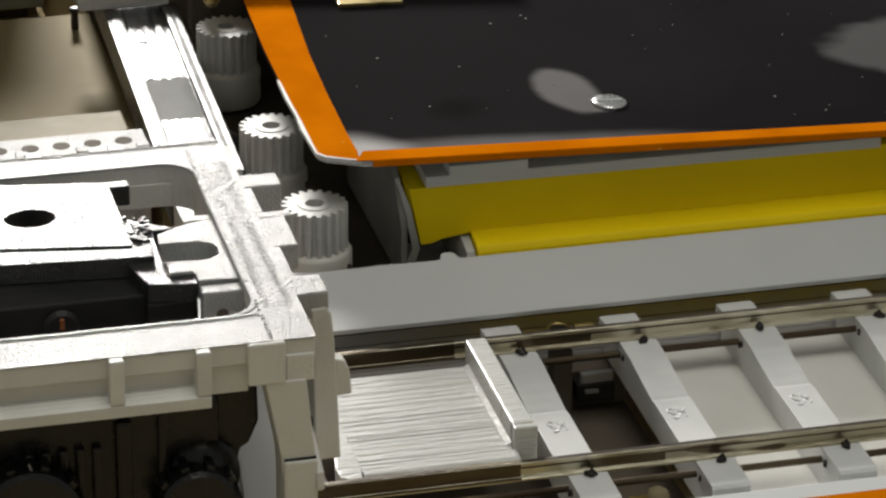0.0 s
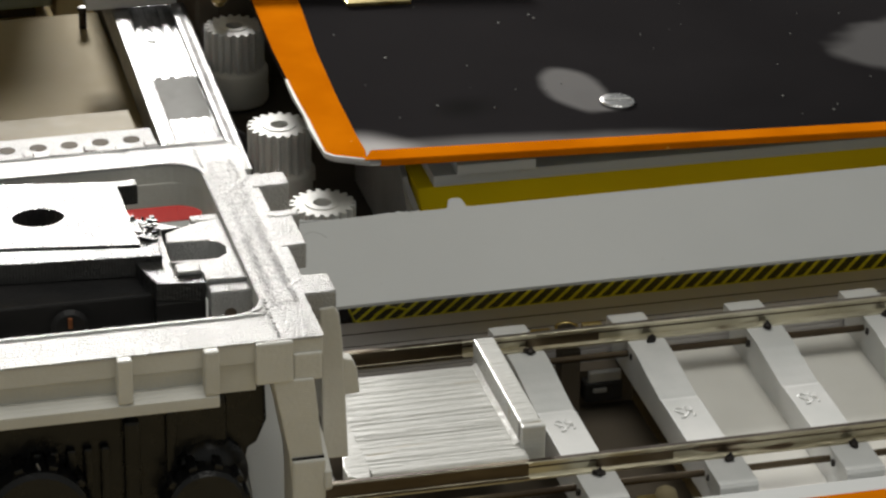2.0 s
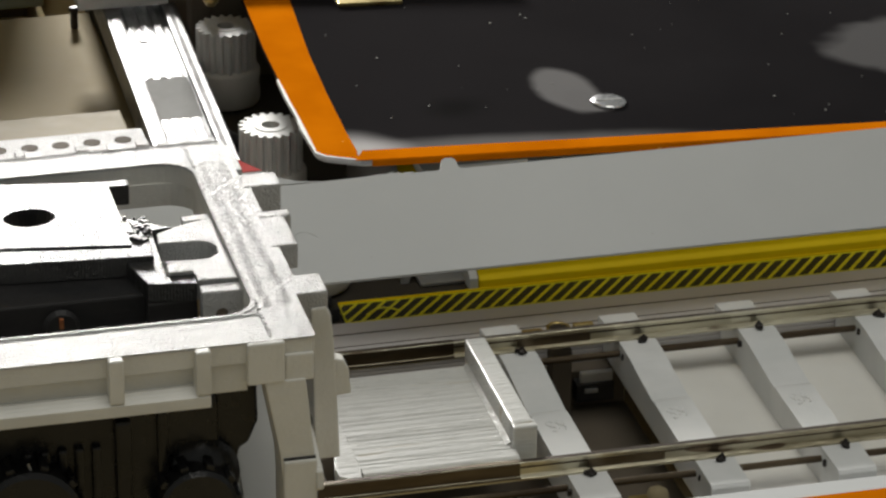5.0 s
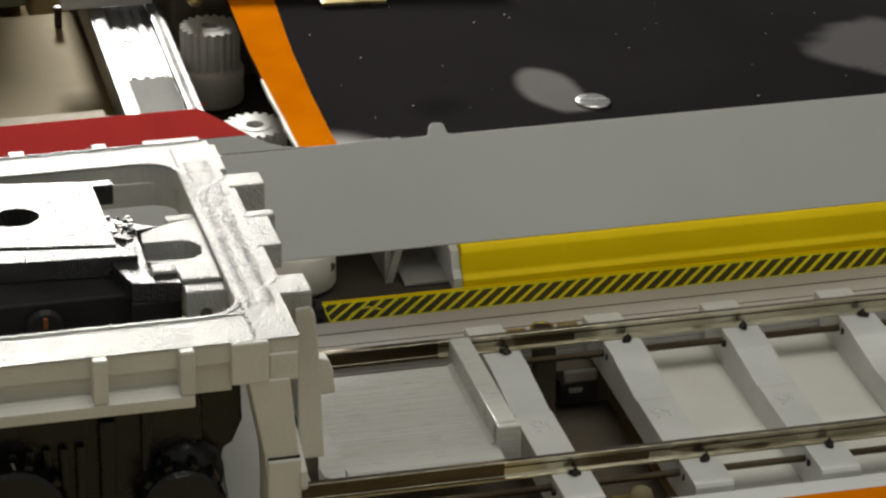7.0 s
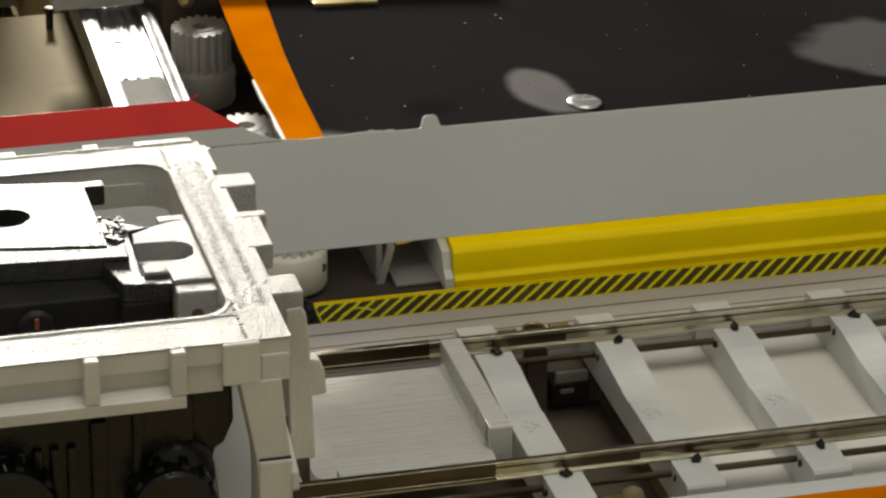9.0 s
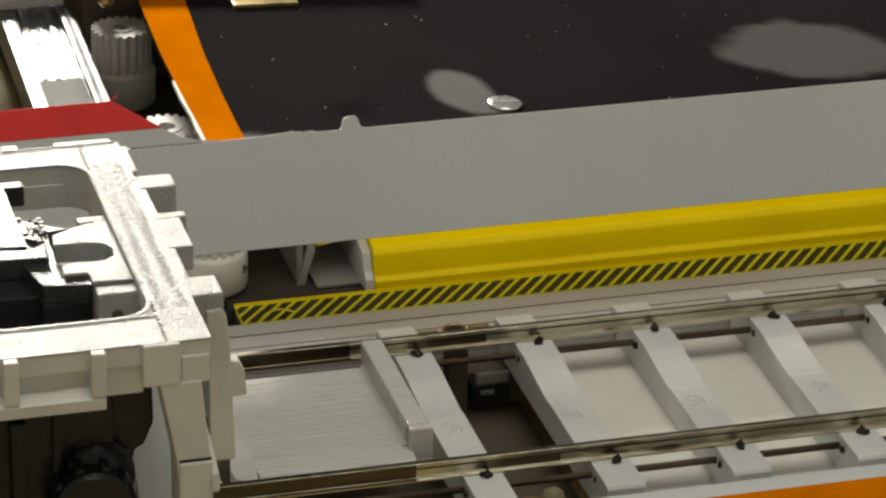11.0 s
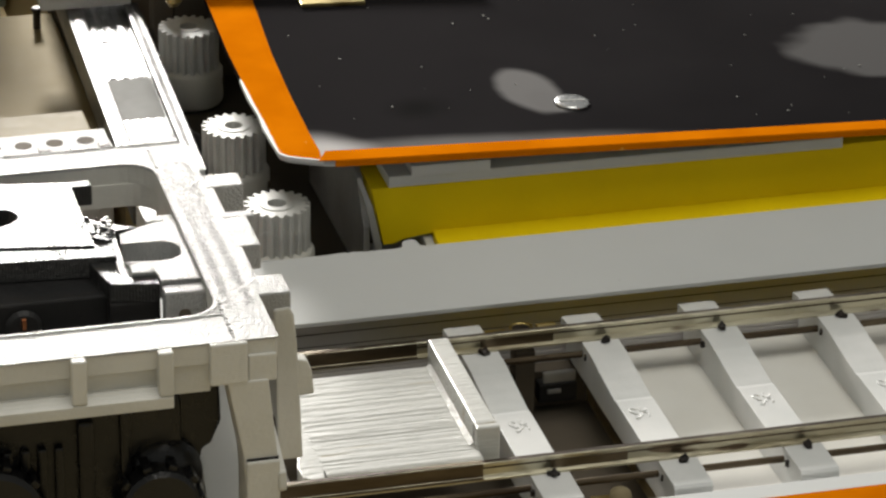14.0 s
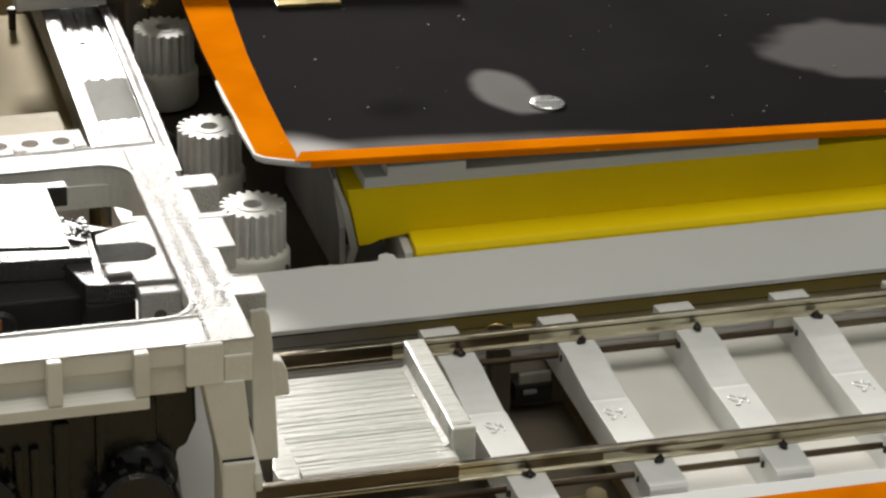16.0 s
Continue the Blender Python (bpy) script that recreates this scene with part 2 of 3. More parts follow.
# ---- setting ----
tagged(part("ground", block(-1500, 1500, -1200, 1800, -44, -40), TABLE), "tan table top under the model", "table top", kind="structure")
tagged(part("deck", block(21.2, 200, -57, 9.5, -9, -7, 0.2), DECK_MAT), "white plastic deck between the track sleepers", "deck", kind="structure")
# White deck too, but its colour carries the shade under the carriage
tagged(part("deck_end", block(-160, -41, -62, 9.5, -9, -7, 0.2), LEDGE_MAT), "white plastic deck under the carriage, greyed for the shade there", "deck", kind="structure")
tagged(part("cavity_floor", block(-41, 21.2, -62, 40, -17, -15), BROWN), "dark brown floor of the open pit", "floor", kind="structure")
tagged(part("cavity_wall", block(-41, 21.2, 6.0, 9.5, -15, -8), BROWN), "dark brown wall of the open pit", "wall", kind="structure")
ledge = tagged(part("ledge", block(-60, 200, 10.5, 30.6, -12, -6.0, 0.3), LEDGE_MAT), "light grey plastic ledge behind the track", "ledge", kind="structure")
part("groove", block(-60, 200, 25.55, 25.95, -6.1, -5.97), BROWN, ledge, "thin dark score line")
part("groove", block(-60, 200, 20.8, 21.1, -6.1, -5.97), BROWN, ledge, "thin dark score line")
part("raised_lip", block(-60, 200, 10.5, 15.5, -6.0, -4.2, 0.25), LEDGE_MAT, ledge)
tagged(part("base_skirt", block(-45.8, 200, 108, 320, -40, -12.1), TABLE), "tan wooden skirt under the base board", "skirt", kind="structure")
tagged(part("base_plate", block(-45.8, 200, 30.7, 320, -12, -6.4, 0.2), DARK_BASE), "dark brown base board under the gears", "base board", kind="structure")


# Unseen board, added overhead to cut the ceiling light on the back
tagged(part("overhead_shelf", block(-420, 2, 72, 228, 136, 142, 0.5), TABLE), "unseen board added overhead to shade the back of the model", "shelf", kind="structure")


# ---- track ----
def rail_profile(y, head=1.05, foot=1.35, tall=3.0):
    h = head / 2
    return [(y - foot, 0.02), (y + foot, 0.02), (y + foot, 0.35), (y + 0.35, 0.7), (y + 0.3, tall - 1.0), (y + h, tall - 0.75), (y + h, tall - 0.12),
            (y + h - 0.12, tall), (y - h + 0.12, tall), (y - h, tall - 0.12), (y - h, tall - 0.75), (y - 0.3, tall - 1.0), (y - 0.35, 0.7), (y - foot, 0.35)]


track = thing("model_track", "white printed sleepers carrying two worn nickel rails", "model track")
PITCH, SLEEPERS = 22.34, 8
for y in (1.9, -43.1):
    r = part("rail", prism(rail_profile(y), -62, 200), STEEL, track, "tarnished nickel rail")
    part("rail_head", block(-62, 200, y - 0.42, y + 0.42, 3.002, 3.06), RAIL_HEAD, r, "brown-worn running surface")
    part("web_stain", block(-0.5, 13, y - 0.62, y - 0.36, 0.5, 2.2, 0.05), DARK_STEEL, r, "dark heat-stained rail joint")
    # dark reflection on the web and gap shade on the foot, put in as colour
    part("web_tarnish", block(-61, -12.2, y - 0.72, y - 0.36, 0.45, 2.9, 0.05), DARK_STEEL, r, "rail web darkened for what it reflects beside the tray")
    part("foot_tarnish", block(-61, -12.2, y - 1.42, y - 0.67, 0.36, 0.5), DARK_STEEL, r)
    part("head_tarnish", block(-61, -12.2, y - 0.46, y + 0.46, 3.06, 3.1), DARK_STEEL, r, "brown tarnished rail head")
    part("head_seam", block(-62, 200, y - 0.58, y - 0.30, 1.92, 2.2), DARK_STEEL, r, "dark line under the rail head")
    part("head_scratch", block(-62, 200, y - 0.05, y + 0.12, 3.05, 3.08), DARK_STEEL, r)
    part("under_wire", rod(bmesh.new(), (-50, y - 1.6, -2.2), (200, y - 1.6, -2.2), 0.62), DARK_STEEL, r, "dark wire under the rail")

sleeper_outline = [(-53.5, -7), (10.3, -7), (10.3, -4.15), (14.0, -4.15), (14.0, -1.6), (13.7, -1.25), (5.2, -0.6), (2.0, 0), (-4.5, 0), (-9, -0.5), (-19.4, -1.45), (-20.6, -1.15), (-38, -1.25), (-41, -0.4), (-43, 0), (-53, 0), (-53.5, -0.6)]
pin_bm = turned([(0.35, -0.6), (0.4, 0.2), (0.75, 0.3), (0.8, 0.75), (0.45, 1.1), (0.15, 1.6)], 8)
pin_mesh = to_mesh("pin", pin_bm, PIN_MAT)
clip_mesh = to_mesh("clip", add_box(add_box(bmesh.new(), -0.9, 0.9, -0.35, 0.7, 0.02, 0.5, 0.1), -1.3, -0.6, -0.2, 0.5, 0.1, 0.8, 0.1), PIN_MAT)
ring_mesh = to_mesh("wire_eye", turned([(0.25, 0), (0.45, 0.1), (0.45, 1.1), (0.25, 1.2)], 8), PIN_MAT)
mark_bm = bmesh.new()
for cx, cy, ph in ((-0.9, -24.3, 0.3), (0.9, -24.0, 2.0), (-0.7, -26.3, 4.0), (1.0, -26.0, 5.2)):
    loop = [(cx + 0.62 * math.cos(ph + 0.75 * k), cy + 0.85 * math.sin(ph + 0.75 * k), -1.17) for k in range(7)]
    for p, q in zip(loop, loop[1:]):
        rod(mark_bm, p, q, 0.17, 6)
mark_mesh = to_mesh("raised_mark", mark_bm, SLEEPER_MAT)
sleeper_mesh = to_mesh("sleeper", prism(sleeper_outline, -3.4, 3.4, "x", 0.13), SLEEPER_MAT)
for i in range(-2, SLEEPERS + 1):
    if i in (-2, -1):
        continue
    s = new("sleeper", sleeper_mesh)
    s.parent = track
    s.location = (i * PITCH * MM - 0.75 * MM, 0, 0)
    for py in (-0.2, -45.4):
        for nm, me, dx, dy, dz in (("pin", pin_mesh, 0.6, 0, 0), ("clip", clip_mesh, 0.8, 0.3, 0), ("wire_eye", ring_mesh, -3.5, -1.6, -2.4)):
            p = new(nm, me)
            p.parent = s
            p.location = Vector((dx + 0.25 * math.sin(i * 2.3 + py), py + dy, dz)) * MM
            p.rotation_euler = (0.15 * math.sin(i * 1.7), 0.2 * math.cos(i * 2.9 + py), i * 0.8)
    mk = new("raised_mark", mark_mesh)
    mk.parent = s
    mk.rotation_euler = (0, 0, 0.03 * math.sin(i * 5))

sensor = thing("pit_sensor", "small glossy black sensor block in the pit", "sensor")
part("body", block(11.2, 18.4, 3.0, 6.0, -13.0, -9.2, 0.5), BLACK, sensor)
part("cap", block(11.6, 17.8, 2.2, 3.2, -8.6, -6.4, 0.4), TIN, sensor, "dull grey cap")
part("contact", block(12.6, 15.2, 2.4, 3.1, -10.9, -10.0, 0.25), TIN, sensor, "dull metal contact")
post_thing = thing("pit_post", "dark brown post in the open pit", "post")
part("post", block(6.3, 10.0, 2.0, 5.9, -15, -1.5, 0.3), BROWN, post_thing)

eyelet = thing("brass_eyelet", "tarnished brass eyelet beside the rail joint", "eyelet")
part("tube", turned([(1.4, -4.2), (1.7, -2.6), (2.2, -1.9), (2.2, -1.55), (1.85, -1.55), (1.7, -1.9), (1.7, -2.1)], 24, 10.0, 11.7), BRASS, eyelet, "", True)
part("bore", turned([(1.65, -2.1), (1.68, -1.9), (1.65, -1.78)], 20, 10.0, 11.7), PIN_MAT, eyelet, "dark open bore")
part("solder_tab", block(3.2, 7.0, 10.7, 12.3, -4.2, -1.6, 0.4), BRASS, eyelet, "small brass tab")
part("solder_tab", block(12.8, 16.6, 11.0, 12.4, -4.2, -1.3, 0.4), BRASS, eyelet, "small brass tab")
scrap = thing("brass_terminal", "small brass terminal with a tan knob", "terminal")
part("knob", turned([(0.6, -8), (1.7, -4.5), (2.1, -2.4), (1.7, -0.8), (0.7, -0.1)], 20, 9.4, -51.5), CREAM, scrap, "tan knob", True)
part("lug", block(4.4, 8.4, -53.0, -50.4, -9, -1.6, 0.5), BRASS, scrap)

kerb = thing("front_kerb", "white front kerb strip with orange tape", "kerb strip")
part("strip", block(12, 200, -64.0, -57.2, -9, 0.6, 0.3), SHEET, kerb)
part("tape", block(12, 200, -72, -61.6, 0.45, 0.72, 0.08), ORANGE, kerb, "bright orange tape")
part("tape_backing", block(12, 200, -72, -64.0, -9, 0.44), SHEET, kerb)

# ---- tray ----
tray = thing("loading_tray", "ribbed white printed tray between the rails", "tray")
outline = [(-41.9, 0.6), (-41.9, 1.7), (-41.6, 2.4)]
rng = random.Random(4)
y = -41.2
while y < -9.0:
    step, high = rng.uniform(0.9, 2.4), rng.uniform(0.05, 0.15)
    outline += [(y, 2.8), (y + step * 0.35, 2.8 + high), (y + step * 0.8, 2.8 + high * 0.9)]
    y += step
outline += [(-7.6, 2.9), (-7.3, 2.5), (-7.3, 0.6)]
part("bed", prism(outline, -38.4, -11.6, "x"), TRAY_MAT, tray)
part("front_lip", block(-40.2, -11.0, -42.4, -41.8, 0.6, 1.9, 0.2), TRAY_MAT, tray)
part("side_lip", prism([(-36.6, -12.4), (-36.0, -12.4), (-36.0, -24), (-38.8, -42.2), (-41.0, -42.3), (-42.4, -41.2), (-42.6, -38), (-39.6, -24), (-39.4, -20.5), (-38.6, -14.8)], 0.6, 2.84, "z", 0.25), TRAY_MAT, tray)
stop = part("stop_bar", block(-12.0, -8.3, -37.4, -5.3, 0.2, 7.0, 0.35), TRAY_MAT, tray, "upright stop bar")
part("stop_foot", block(-12.0, -7.9, -38.6, -36.0, 0.2, 6.9, 0.3), TRAY_MAT, stop)
part("stop_fillet", prism([(-11.7, 3.6), (-12.9, 2.9), (-11.7, 2.7)], -37.0, -7.6, "y"), TRAY_MAT, stop)

# ---- carriage ----
TOP = 47.0
carriage = thing("printed_carriage", "white printed carriage frame with notched rim", "carriage frame")
rim = part("rim", ring(rounded(-160, -53.6, -74.6, -0.4, 0.6), rounded(-140, -60.6, -65.4, -7.6, 5.5), TOP - 3.4, TOP - 0.3), PRINT, carriage)
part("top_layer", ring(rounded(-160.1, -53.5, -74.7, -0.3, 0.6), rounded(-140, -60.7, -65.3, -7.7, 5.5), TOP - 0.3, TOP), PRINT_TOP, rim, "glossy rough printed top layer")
part("inner_wall", ring(rounded(-141.5, -58.6, -66.8, -6.2, 5.5), rounded(-140.2, -60.2, -65.0, -8.0, 5.0), TOP - 7.5, TOP - 3.4), PRINT, carriage)
part("inner_bead", ring(rounded(-140.6, -60.0, -65.9, -7.1, 5.5), rounded(-140.0, -60.55, -65.3, -7.7, 5.5), TOP, TOP + 0.16), PRINT_TOP, carriage)
# rim tabs along the open side
for y0, y1, x1, low in ((-19.6, -14.6, -47.4, 6.0), (-31.6, -29.4, -48.2, 4.4), (-42.6, -31.6, -49.4, 4.4), (-60.2, -53.6, -48.4, 4.6)):
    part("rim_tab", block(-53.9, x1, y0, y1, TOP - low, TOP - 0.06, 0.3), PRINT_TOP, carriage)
for y0, y1 in ((-53.6, -42.6), (-29.4, -19.6), (-12.4, -2.0)):
    part("rim_step", block(-53.9, -52.4, y0, y1, TOP - 5.0, TOP - 0.12, 0.25), PRINT_TOP, carriage)
for x0 in (-86.8, -72.9, -110.0):
    part("back_tab", block(x0, x0 + 2.6, -0.6, 1.9, TOP - 2, TOP + 0.12, 0.2), PRINT_TOP, carriage)
part("back_tab", block(-64.2, -54.6, -0.6, 1.4, TOP - 2, TOP + 0.1, 0.2), PRINT_TOP, carriage)
# printed seams across the rim's open side
seam = part("seam", prism([(-59.4, -0.19), (-57.0, 0.45), (-54.7, -0.19), (-54.7, 0.17), (-57.0, 0.83), (-59.4, 0.17)], TOP, TOP + 0.035, "z"), PRINT_TOP, rim)
seam.location = (0, -63.4 * MM, 0)
for k in range(1, 72):
    again(seam, 0, -63.4 + 0.77 * k, 0)
# diagonal ribs printed on the rim
for y0, y1 in ((-18.5, -15.2), (-58.5, -54.6)):
    part("rib", prism([(-60.2, y0 - 3.0), (-59.8, y0 - 3.6), (-53.0, y1 - 0.5), (-53.4, y1 + 0.2)], TOP, TOP + 0.06, "z"), PRINT_TOP, carriage)
# ragged print beads along the rim's edges
rng = random.Random(9)
beads = bmesh.new()
for k in range(110):
    x = -102 + k * 0.38
    r = rng.uniform(0.16, 0.3)
    add_box(beads, x, x + 0.3, -65.6 - r, -65.3 + r * 0.6, TOP - 0.25, TOP + r * 0.7)
for k in range(70):
    y = -73.5 + k * 1.02
    r = rng.uniform(0.15, 0.32)
    add_box(beads, -60.5, -60.2 + r, y, y + 0.55, TOP - 0.1, TOP + r * 0.8)
for k in range(120):
    x = -101 + k * 0.39
    r = rng.uniform(0.12, 0.28)
    add_box(beads, x, x + 0.28, -0.6, -0.4 + r, TOP - 0.3, TOP + r)
tagged(part("edge_bead", beads, PRINT_TOP, carriage), kind="stuff")
# front wall with recessed panels
front = part("front_wall", block(-160, -70.4, -73.6, -69.0, TOP - 9.0, TOP - 3.3), PRINT, carriage)
part("lower_lip", prism([(-76.4, TOP - 9.5), (-69, TOP - 9.5), (-69, TOP - 6.6), (-74.4, TOP - 6.6), (-76.4, TOP - 7.6)], -160, -70.0, "x", 0.2), PRINT, front)
for x0 in (-117, -85.4, -72.2):
    part("front_post", block(x0, x0 + 2.3, -76.4, -72, TOP - 7.4, TOP - 0.05, 0.3), PRINT, front)
corner = part("corner_wall", block(-70.4, -64.0, -74.2, -66, TOP - 8.4, TOP - 3.3, 0.2), PRINT, carriage)
part("corner_block", block(-64.2, -58.4, -75.6, -68, TOP - 7.0, TOP - 0.05, 0.35), PRINT, corner)
part("corner_block", block(-58.3, -53.9, -75.1, -66, TOP - 7.2, TOP - 2.6, 0.3), PRINT, corner)
leg = part("front_leg", prism([(-61.6, TOP - 6.8), (-55.2, TOP - 6.8), (-53.9, 27), (-53.9, 22), (-58.9, 22), (-59.2, 27)], -75.4, -69.5, "y", 0.3), PRINT, carriage)
part("foot", block(-58.9, -53.6, -76.0, -69.0, -7.0, 26.4, 0.5), PRINT, leg)
part("foot_gap", block(-58.8, -53.8, -75.6, -69.4, 26.4, 26.8), BLACK, leg, "dark seam above the foot")
part("foot_flange", prism([(-66.5, 28.2), (-69.0, 27.6), (-76.2, 24.2), (-76.6, 21.4), (-75.2, 20.4), (-66.5, 20.4)], -53.9, -52.7, "x", 0.3), PRINT, leg)
post = part("side_post", prism([(-51.2, 44.2), (-48.8, 44.4), (-48.0, 43.0), (-47.5, 38), (-47.0, 27), (-46.6, 17.5), (-50.6, 17.5)], -60.5, -53.0, "y", 0.35), PRINT, carriage)
part("post_slot", block(-50.75, -50.3, -59.0, -57.2, 17, 27.5), BROWN, post, "dark slot")
part("post_tab", prism([(-46.9, 27.2), (-44.2, 27.4), (-44.6, 31.8), (-45.4, 33.4), (-46.9, 33.8)], -58.0, -55.4, "y", 0.3), PRINT, post)
part("rear_panel", block(-134, -59.2, -4.6, -3.4, 40.4, TOP - 3.3), PRINT, carriage)
part("side_wall", block(-59.2, -57.8, -24.0, -3.4, 28, TOP - 3.3), PRINT, carriage)
part("rear_leg", block(-140, -134, -12, -4, -7, TOP - 3.4), PRINT, carriage)
part("side_plate", prism([(-64, -7.0), (-30, -7.0), (-30, 22), (-34, 22)], -66.5, -50.8, "x", 0.3), SHEET, carriage, "pale sloping side plate")
part("side_rib", prism([(-64.6, -6.9), (-63.4, -6.9), (-33.6, 22.3), (-34.8, 22.6)], -60.4, -59.6, "x"), SHEET, carriage)
# comb bracket inside the opening
comb = part("comb_bracket", prism([(-60.4, -28.0), (-64.6, -28.9), (-66.8, -29.9), (-70.3, -31.9), (-70.7, -35.5), (-64.0, -36.0), (-62.5, -37.0), (-61.8, -38.7), (-62.1, -41.2), (-63.8, -42.6),
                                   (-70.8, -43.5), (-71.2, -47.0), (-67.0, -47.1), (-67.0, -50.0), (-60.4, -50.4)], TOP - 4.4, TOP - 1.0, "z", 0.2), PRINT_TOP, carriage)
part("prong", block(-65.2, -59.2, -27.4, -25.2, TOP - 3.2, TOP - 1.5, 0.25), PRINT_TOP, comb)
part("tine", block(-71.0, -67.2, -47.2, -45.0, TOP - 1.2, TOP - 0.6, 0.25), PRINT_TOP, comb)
part("slot_floor", block(-71.0, -61.2, -43.4, -39.6, TOP - 6.4, TOP - 6.0), GEAR_MAT, comb)
part("slot_step", block(-70.6, -60.6, -39.6, -29.0, TOP - 7.0, TOP - 5.6), GEAR_MAT, comb)
lug = part("screw_lug", block(-67.0, -60.4, -54.0, -50.9, TOP - 11.5, TOP - 1.4, 0.3), PRINT_TOP, carriage)
part("screw_hole", turned([(0.9, 0), (1.0, 0.1), (0.9, 0.2)], 14), BROWN, lug).matrix_basis = pose(-64.0 * MM, -54.1 * MM, (TOP - 5.2) * MM, 90, 0, 0)
part("screw", rod(bmesh.new(), (-64.0, -54.5, TOP - 5.4), (-63.7, -54.5, TOP - 9.6), 0.55), COPPER, lug, "rusty copper screw")

fibre = bmesh.new()
loop = [(-48.6 + 0.36 * k, -31.0, TOP - 5.2 + 1.5 * math.sin(math.pi * k / 14)) for k in range(15)]
for a, b in zip(loop, loop[1:]):
    rod(fibre, a, b, 0.05, 5)
part("loose_thread", fibre, SHEET, carriage, "stray pale thread")

drive = thing("drive_unit", "black printed drive unit with a round hole", "drive unit")
hole = [(-89.6 + 4.2 * math.cos(a), -23.4 + 3.3 * math.sin(a)) for a in [radians(45 + 360 * k / 28) for k in range(28)]]
plate_edge = []
for (xa, ya), (xb, yb) in zip(((-75.2, -12.4), (-104, -7.8), (-104, -32.4), (-75.2, -37.0)), ((-104, -7.8), (-104, -32.4), (-75.2, -37.0), (-75.2, -12.4))):
    plate_edge += [(xa + (xb - xa) * k / 7, ya + (yb - ya) * k / 7) for k in range(7)]
part("top_plate", ring(plate_edge, hole, TOP - 3.6, TOP - 0.1), BLACK_PRINT, drive, "rough black printed plate")
part("rear_plate", block(-140, -104, -33, -8, TOP - 3.6, TOP - 0.1), BLACK_PRINT, drive)
part("hole_floor", block(-96, -83, -29, -18, TOP - 9, TOP - 8), BLACK, drive)
part("plate_ear", block(-75.4, -71.8, -14.6, -12.2, TOP - 3.6, TOP - 0.05, 0.25), BLACK_PRINT, drive)
part("side_rail", prism([(-72.4, -41.4), (-72.4, -38.1), (-104, -33.1), (-104, -38.6)], TOP - 3.8, TOP - 0.3, "z", 0.2), BLACK_PRINT, drive)
part("step_plate", prism([(-77.0, -21.0), (-74.4, -24.6), (-70.3, -27.6), (-66.9, -29.7), (-70.8, -30.2), (-71.0, -35.1), (-71.3, -43.5), (-71.4, -47.3), (-67.3, -47.4), (-67.2, -50.6), (-74.8, -49.4), (-77.0, -40.0)], TOP - 4.4, TOP - 1.2, "z", 0.2), BLACK_PRINT, drive)
rng = random.Random(21)
nubs = bmesh.new()
for k in range(46):
    x, y = rng.uniform(-76.4, -71.2), rng.uniform(-34.0, -24.6)
    r = rng.uniform(0.2, 0.5)
    add_box(nubs, x - r, x + r, y - r, y + r, TOP - 2, TOP - 1.2 + r, 0.12)
tagged(part("rough_nub", nubs, BLACK_PRINT, drive), kind="stuff")
part("body", block(-140, -74.6, -47.4, -34, TOP - 13, TOP - 3.9, 0.4), BLACK, drive)
part("front_block", block(-75.0, -67.0, -49.8, -41, TOP - 12, TOP - 4.4, 0.4), BLACK, drive)
part("screw_boss", turned([(2.6, 0), (3.0, 0.8), (2.4, 1.6)], 20), BLACK, drive).matrix_basis = pose(-88.5 * MM, -47.5 * MM, (TOP - 7.6) * MM, 90, 0, 0)
part("screw", block(-88.9, -88.2, -49.7, -49.1, TOP - 7.4, TOP - 5.6, 0.15), COPPER, drive, "copper screw tip")
part("inner_shelf", prism([(-140, -64), (-76, -64.5), (-69.5, -60), (-64.5, -57), (-61.4, -54.4), (-61.4, -49), (-140, -49)], TOP - 14, TOP - 12.4, "z", 0.3), BROWN, drive, "brown inner shelf")

motor = thing("gear_motor", "bulky black geared motor under the carriage", "motor")
part("housing", block(-160, -67.5, -70, -36, 5, 36.5, 2.0), GLOSS_BLACK, motor)
part("flange", prism([(-76, 37.2), (-61.4, 37.6), (-61.2, 30), (-62.8, 26.2), (-64.2, 25.4), (-64.8, 22.4), (-67.4, 21.2), (-68.4, 18), (-76, 13)], -68, -50, "y", 0.5), GLOSS_BLACK, motor)
for cx, cz, rr in ((-72.0, 20.0, 6.0), (-98.0, 21.0, 8.0)):
    w = part("drum", turned([(rr * 0.5, 0), (rr * 0.96, 0.3), (rr, 1.2), (rr, 9), (rr * 0.9, 9.6)], 28), GLOSS_BLACK, motor)
    w.matrix_basis = pose(cx * MM, -66.0 * MM, cz * MM, 90, 0, 0)
    for k in range(10):
        a = 2 * math.pi * k / 10
        part("tooth", block(rr - 0.3, rr + 0.9, -0.7, 0.7, 1.5, 8.5, 0.25), GLOSS_BLACK, w).matrix_basis = Matrix.Rotation(a, 4, "Z")
part("rib", block(-84, -81.5, -71.6, -69.5, 12, 34, 0.6), GLOSS_BLACK, motor)
part("rib", block(-77.5, -75.8, -71.2, -69.5, 18, 35, 0.6), GLOSS_BLACK, motor)
part("lower_lobe", turned([(3.0, 0), (6.2, 1.0), (6.8, 6), (6.2, 20), (3.0, 22)], 28), GLOSS_BLACK, motor, "", True).matrix_basis = pose(-70.8 * MM, -50 * MM, 22.5 * MM, 90, 0, 0)
for k in range(5):
    part("fin", block(-98 + k * 2.6, -96.6 + k * 2.6, -71.2, -69.5, 10, 30, 0.4), GLOSS_BLACK, motor)
part("cable", rod(bmesh.new(), (-97.8, -74.0, 30), (-95.2, -74.2, 22), 0.22), TIN, motor, "thin bare wire")
